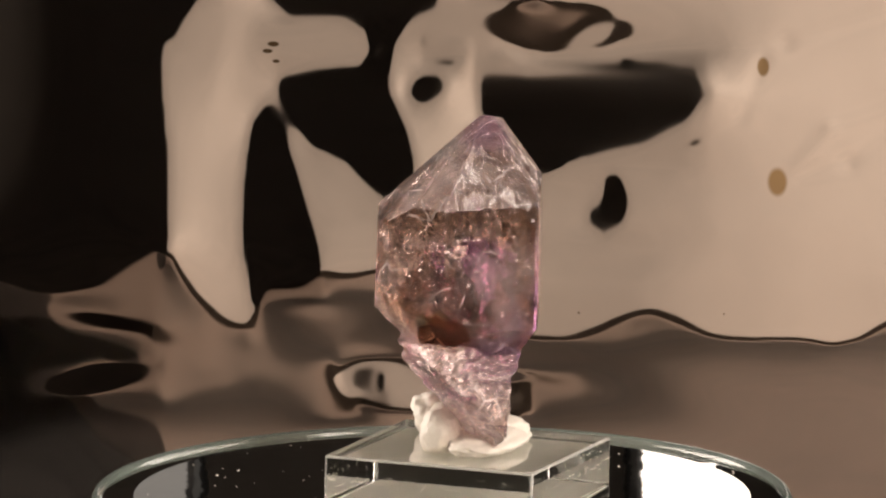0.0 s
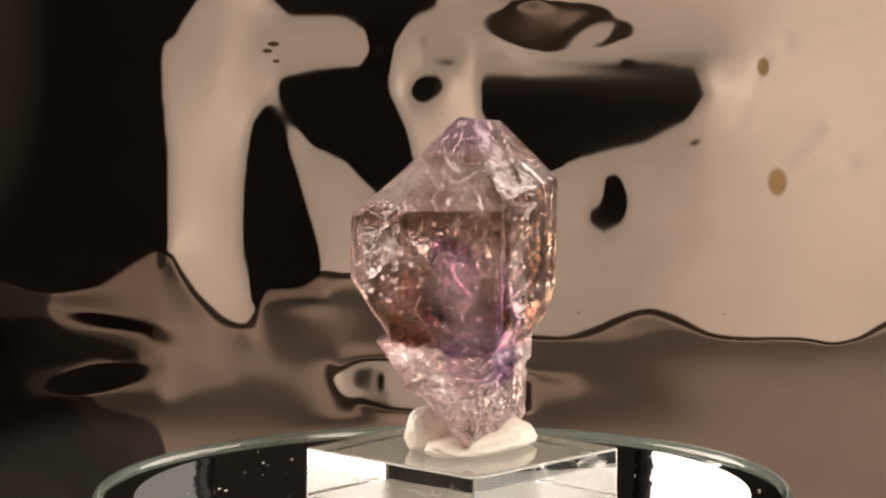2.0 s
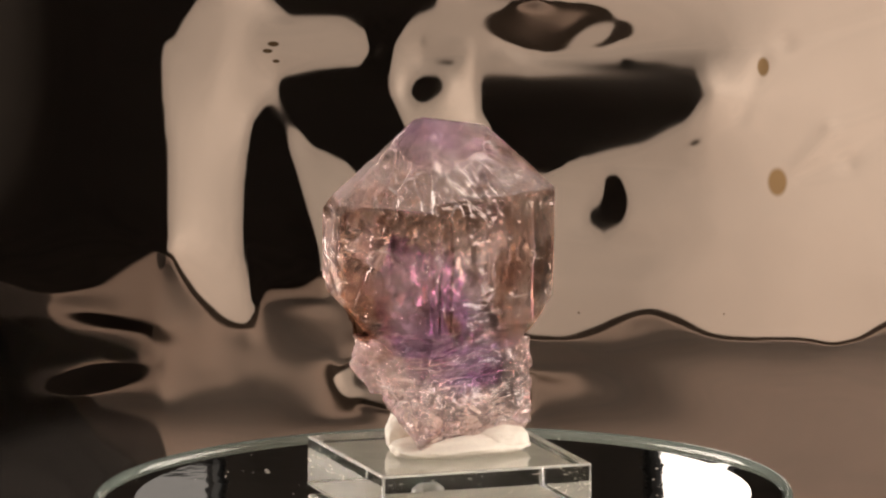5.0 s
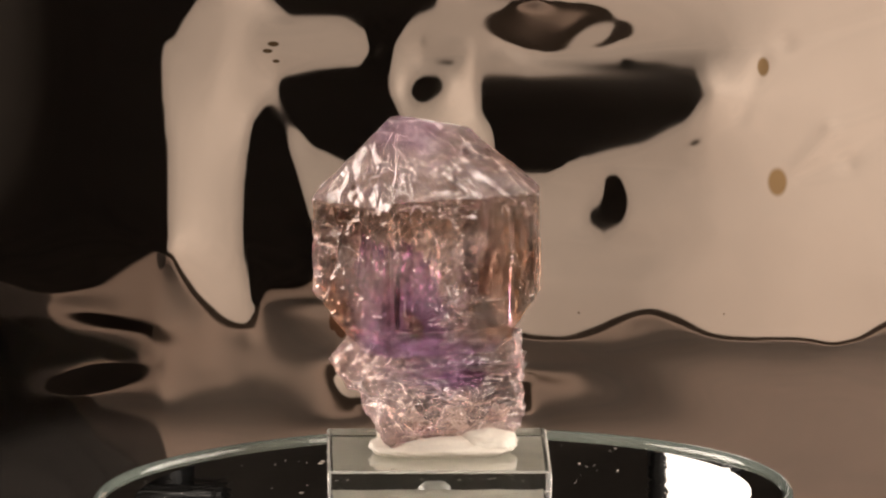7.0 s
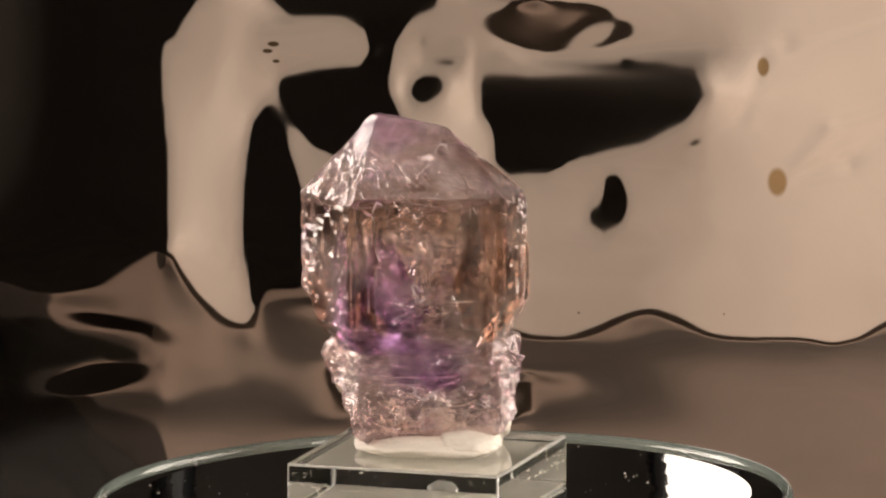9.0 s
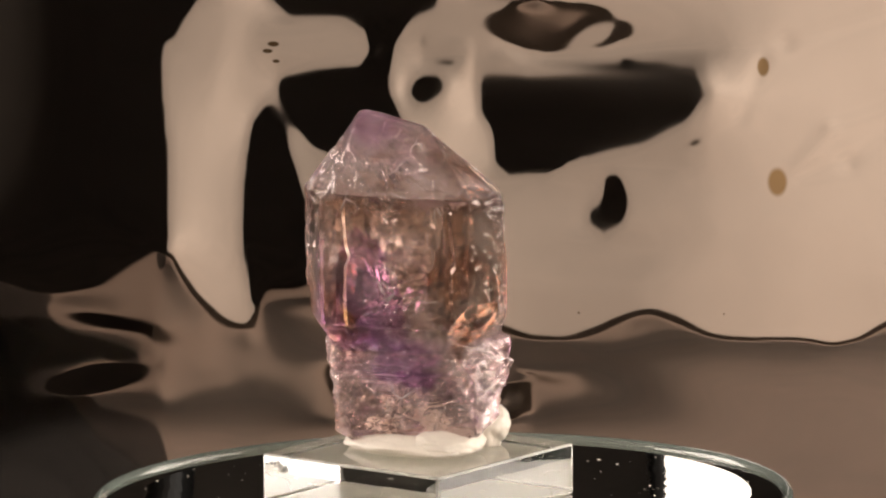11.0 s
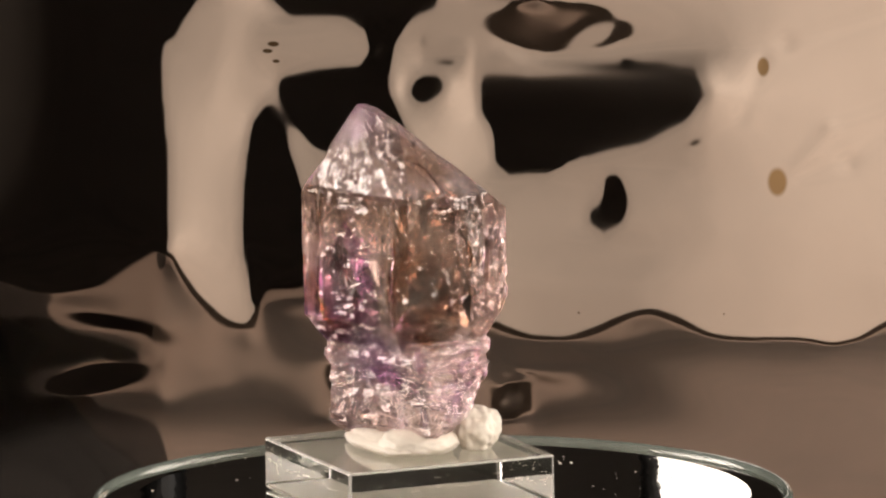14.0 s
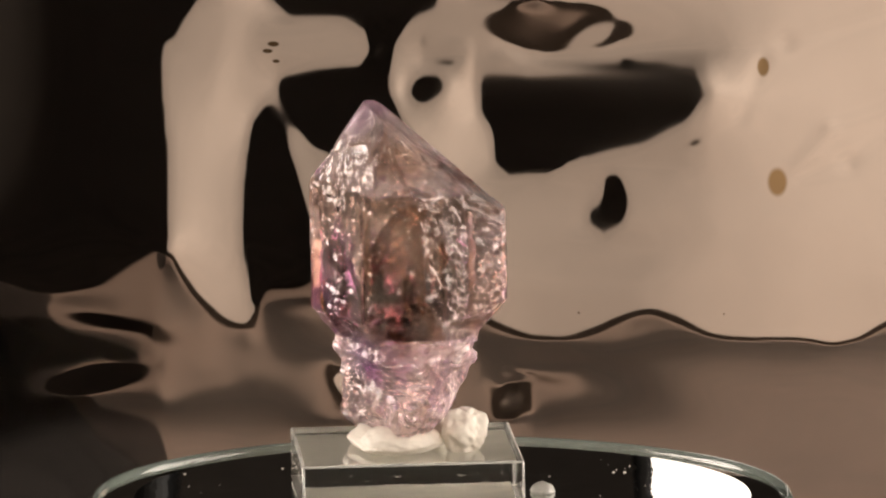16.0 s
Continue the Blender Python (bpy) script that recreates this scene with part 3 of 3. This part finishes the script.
def build_body():
    steps = 760
    z = np.concatenate([np.linspace(0.4, 36.8, 470), np.linspace(36.85, 39.2, 50)])
    phi = math.tau * np.arange(steps) / steps
    P, Z = np.meshgrid(phi, z)
    co, si = np.cos(P), np.sin(P)
    lean, sink = np.clip((Z - 29) / 10, 0, 1), np.clip((4 - Z) / 4, 0, 1)
    cx, cy = AXIS_X - 3.9 * lean, AXIS_Y - 3.0 * lean - 2.0 * sink     # the middle moves to the tip and to the foot
    head, which = faces_of((POINT, PRISM, TAPER), co, si, Z, cx, cy, (38.35, 0.17))
    head = np.where(Z < 11.6, 0, head)
    collar, on_collar = faces_of((COLLAR, UNDER), co, si, Z, cx, cy)
    collar = np.where((Z > 13.2) | (Z < 7.6), 0, collar)
    stem, on_stem = faces_of((STEM, FOOT), co, si, Z, cx, cy)
    stem = np.where(Z > 10.5, 0, stem)
    low = np.maximum(collar, stem)
    lower = low > head
    face = np.where(lower, np.where(collar > stem, 30 + on_collar, 50 + on_stem), which)
    r = np.maximum(np.maximum(head, low), 0.02)
    turn = np.array(FACE_TURN)[np.where(lower, np.where(collar > stem, on_collar, on_stem), which % 24) % 8]
    along = r * np.sin(P - np.radians(turn))                # across the face, in millimetres
    point, prism = (face < 8) | (face == 24), (face >= 8) & (face < 16)
    # etched patches with stepped growth lines on the prism, smooth windows between them
    patch = lattice(along * 0.16 + 3.1, Z * 0.12, face) + 0.35 * lattice(along * 0.8, Z * 0.8, face + 9)
    patch = np.clip(patch * 5 + 0.6, 0, 1)
    bent = Z + 0.7 * lattice(along * 0.35, Z * 0.25, face + 5) + 0.25 * np.abs(along % 2.4 - 1.2)
    steps_up = lattice(along * 0.42, bent * 1.5, face + 2)
    stairs = np.floor(steps_up * 4) / 4
    fine = lattice(along * 2.2, bent * 3.6, face + 4)
    pits = np.clip(lattice(along * 1.3, Z * 1.1, face + 8) - 0.45, 0, 1)
    prism_cut = patch * (0.16 + 0.26 * (stairs + 1) / 2 + 0.04 * fine) + 0.35 * pits
    # worn grooves down the edges of the prism
    wander = 0.35 * lattice(Z * 0.6, face * 1.0, face + 3)
    for where, start, wide, deep, top_z in ((8, -6.4, 1.0, 0.85, 29.2), (8, 7.2, 0.55, 0.5, 29.5), (10, 1.6, 0.6, 0.7, 28.0), (10, -3.2, 0.4, 0.4, 27.0), (15, 2.5, 0.5, 0.4, 26.0), (12, 3.5, 0.7, 0.5, 25.0)):
        edge = np.clip((wide - np.abs(along - start - wander)) * 4, 0, 1)
        prism_cut = prism_cut + np.where((face == where) & (Z < top_z), edge * deep, 0)
    # the point: broken, with tilted chips and fine lines running up to the tip
    rays = along / np.maximum(r, 1.5)
    broken = np.clip(lattice(along * 0.22, Z * 0.22, face + 1) * 4 + 1.1, 0, 1) * np.clip((40.5 - Z) / 6, 0.3, 1)
    point_cut = broken * (0.85 * chips(along * 0.42 + 0.2 * Z, Z * 0.42, face) + 0.16 * chips(along * 1.1, Z * 0.9, face + 3) + 0.08 * lattice(rays * 16, Z * 0.5, face + 6)) + 0.03 * lattice(rays * 22, Z * 0.35, face + 7)
    # below: wavy shelves of overgrowth
    shelf = Z * 0.62 + 0.45 * lattice(along * 0.3, Z * 0.3, face + 1)
    low_cut = 0.75 * chips(along * 0.30, shelf, face) + 0.22 * chips(along * 0.8, Z * 1.1, face + 2) + 0.05 * fine + 0.35 * np.abs(lattice(along * 0.5, Z * 0.7, face + 3)) - 0.25
    taper_cut = 0.28 * chips(along * 0.5, Z * 0.5, face) + 0.1 * stairs
    cut = np.where(lower, low_cut, np.where(point, point_cut, np.where(prism, prism_cut, taper_cut)))
    r = np.maximum(r - cut * np.clip(r / 3, 0, 1), 0.02)
    X, Y = cx + r * co, cy + r * si
    verts = np.stack([X, Y, Z], -1).reshape(-1, 3) * MM
    count = len(z)
    ends = np.array([[AXIS_X, AXIS_Y, z[0]], [AXIS_X, AXIS_Y, z[-1]]]) * MM
    ends[0, :2] = verts[:steps, :2].mean(0)
    ends[1, :2] = verts[-steps:, :2].mean(0)
    verts = np.concatenate([verts, ends])
    ring = np.arange(steps)
    a = (np.arange(count - 1)[:, None] * steps + ring[None]).reshape(-1)
    b = (np.arange(count - 1)[:, None] * steps + ((ring + 1) % steps)[None]).reshape(-1)
    quads = np.stack([a, b, b + steps, a + steps], -1)
    last, n = (count - 1) * steps, count * steps
    caps = np.concatenate([np.stack([(ring + 1) % steps, ring, np.full(steps, n)], -1), np.stack([last + ring, last + (ring + 1) % steps, np.full(steps, n + 1)], -1)])
    me = bpy.data.meshes.new("body")
    me.from_pydata(verts.tolist(), [], quads.tolist() + caps.tolist())
    for m in (QUARTZ, CLEAR_QUARTZ, STEM_QUARTZ):
        me.materials.append(m)
    kind = np.where(lower, 2, np.where(point, 1, 0))[:-1].reshape(-1)
    kinds = np.concatenate([kind, np.full(steps, 2), np.full(steps, 1)]).astype(np.int32)
    me.polygons.foreach_set("material_index", kinds)
    me.polygons.foreach_set("use_smooth", np.zeros(len(kinds), bool))
    ob = new("body", me)
    ob.parent = crystal
    return ob


crystal = tagged(new("crystal"), "pale smoky amethyst sceptre crystal standing upright in putty", "crystal")
build_body()

def veils(points, count, seed, low, high):
    """Small bent cracks inside the crystal."""
    rnd = random.Random(seed)
    bm = bmesh.new()
    mid = sum((Vector(p) for p in points), Vector()) / len(points)
    for _ in range(count):
        weights = [rnd.random() ** 3 for _ in points]
        c = sum((Vector(p) * w for p, w in zip(points, weights)), Vector()) / sum(weights)
        c = mid + (c - mid) * rnd.uniform(0.7, 1.35)
        turn = Euler([rnd.uniform(0, 6.28) for _ in range(3)]).to_matrix()
        r, bend, n = rnd.uniform(low, high), rnd.uniform(-0.3, 0.3), 9
        ring = []
        for k in range(n):
            a, q = math.tau * k / n, r * rnd.uniform(0.5, 1.1)
            u, v = q * math.cos(a), 0.55 * q * math.sin(a)
            ring.append(bm.verts.new((c + turn @ Vector((u, v, bend * u * u / r))) * MM))
        hub = bm.verts.new(c * MM)
        for k in range(n):
            bm.faces.new((hub, ring[k], ring[(k + 1) % n]))
    return bm


def tint(name, colour):
    """Clear stuff that only colours what is seen through it."""
    m, n, l, p = material(name)
    through_it = n.new("ShaderNodeBsdfTransparent")
    through_it.inputs["Color"].default_value = (*colour, 1)
    l.new(through_it.outputs[0], n["Material Output"].inputs["Surface"])
    return m


part("purple_core", lump((-5.0, -5.8, 18.5), (3.8, 3.8, 6.0), 6.0, 0.5), tint("purple_tint", (0.86, 0.71, 0.90)), crystal, "deep purple core", smooth=True)
part("purple_core", lump((0.5, -5.5, 10.5), (4.0, 3.0, 3.0), 7.0, 0.5), tint("violet_tint", (0.87, 0.75, 0.88)), crystal, "violet core of the waist", smooth=True)
part("smoky_phantom", lump((7.0, -3.5, 21.0), (3.0, 4.0, 7.0), 8.0, 0.5), tint("smoke_tint", (0.78, 0.66, 0.57)), crystal, "smoky brown phantom", smooth=True)
part("smoky_phantom", lump((-10.0, -4.0, 18.0), (2.5, 4.0, 4.5), 9.0, 0.5), tint("dark_smoke_tint", (0.72, 0.59, 0.50)), crystal, "smoky brown phantom", smooth=True)

HEAD_SPAN = [(-12, 1, 21), (-12, -6, 27), (-5, -12, 18), (9, -8, 28), (9, -3, 20), (1, 6, 24), (-3, -7, 36), (0, -4, 13)]
STEM_SPAN = [(-10, -5, 10), (-6, -9, 3), (6, -5, 3), (8, -3, 10), (2, 1, 9)]
VEIL = plain("pale_veil", (0.95, 0.88, 0.84), 0.12, metal=0.6, scale=300, vary=0.1)
VEIL.node_tree.nodes["Principled BSDF"].inputs["Alpha"].default_value = 0.45
tagged(part("veils", veils(HEAD_SPAN, 90, 4, 0.5, 2.4), VEIL, crystal, "pale internal veils and cracks"), kind="stuff")
tagged(part("veils", veils(STEM_SPAN, 50, 8, 0.4, 1.6), VEIL, crystal, "pale internal veils and cracks"), kind="stuff")


# ---- everything on the turntable turns with it ----
def motions():
    rows = []
    for k in range(17):
        turn = 68.75 - 9.683 * k
        rows.append((k, pose(O.x - 0.0002, O.y, O.z, 0, 0, turn) @ pose(0, 0, 0, 1.0, 0, 0)))
    for thing in (block, putty, crystal):
        walk(thing, rows)
    # the plate lies a little askew on the turntable
    askew = [(k, pose(O.x + 0.0002, O.y, O.z, 0, 0, 68.75 - 9.683 * k) @ pose(0, 0, 0, 0.34, -0.9, 0)) for k in range(17)]
    walk(plate, askew)
    walk(glue, askew)


motions()
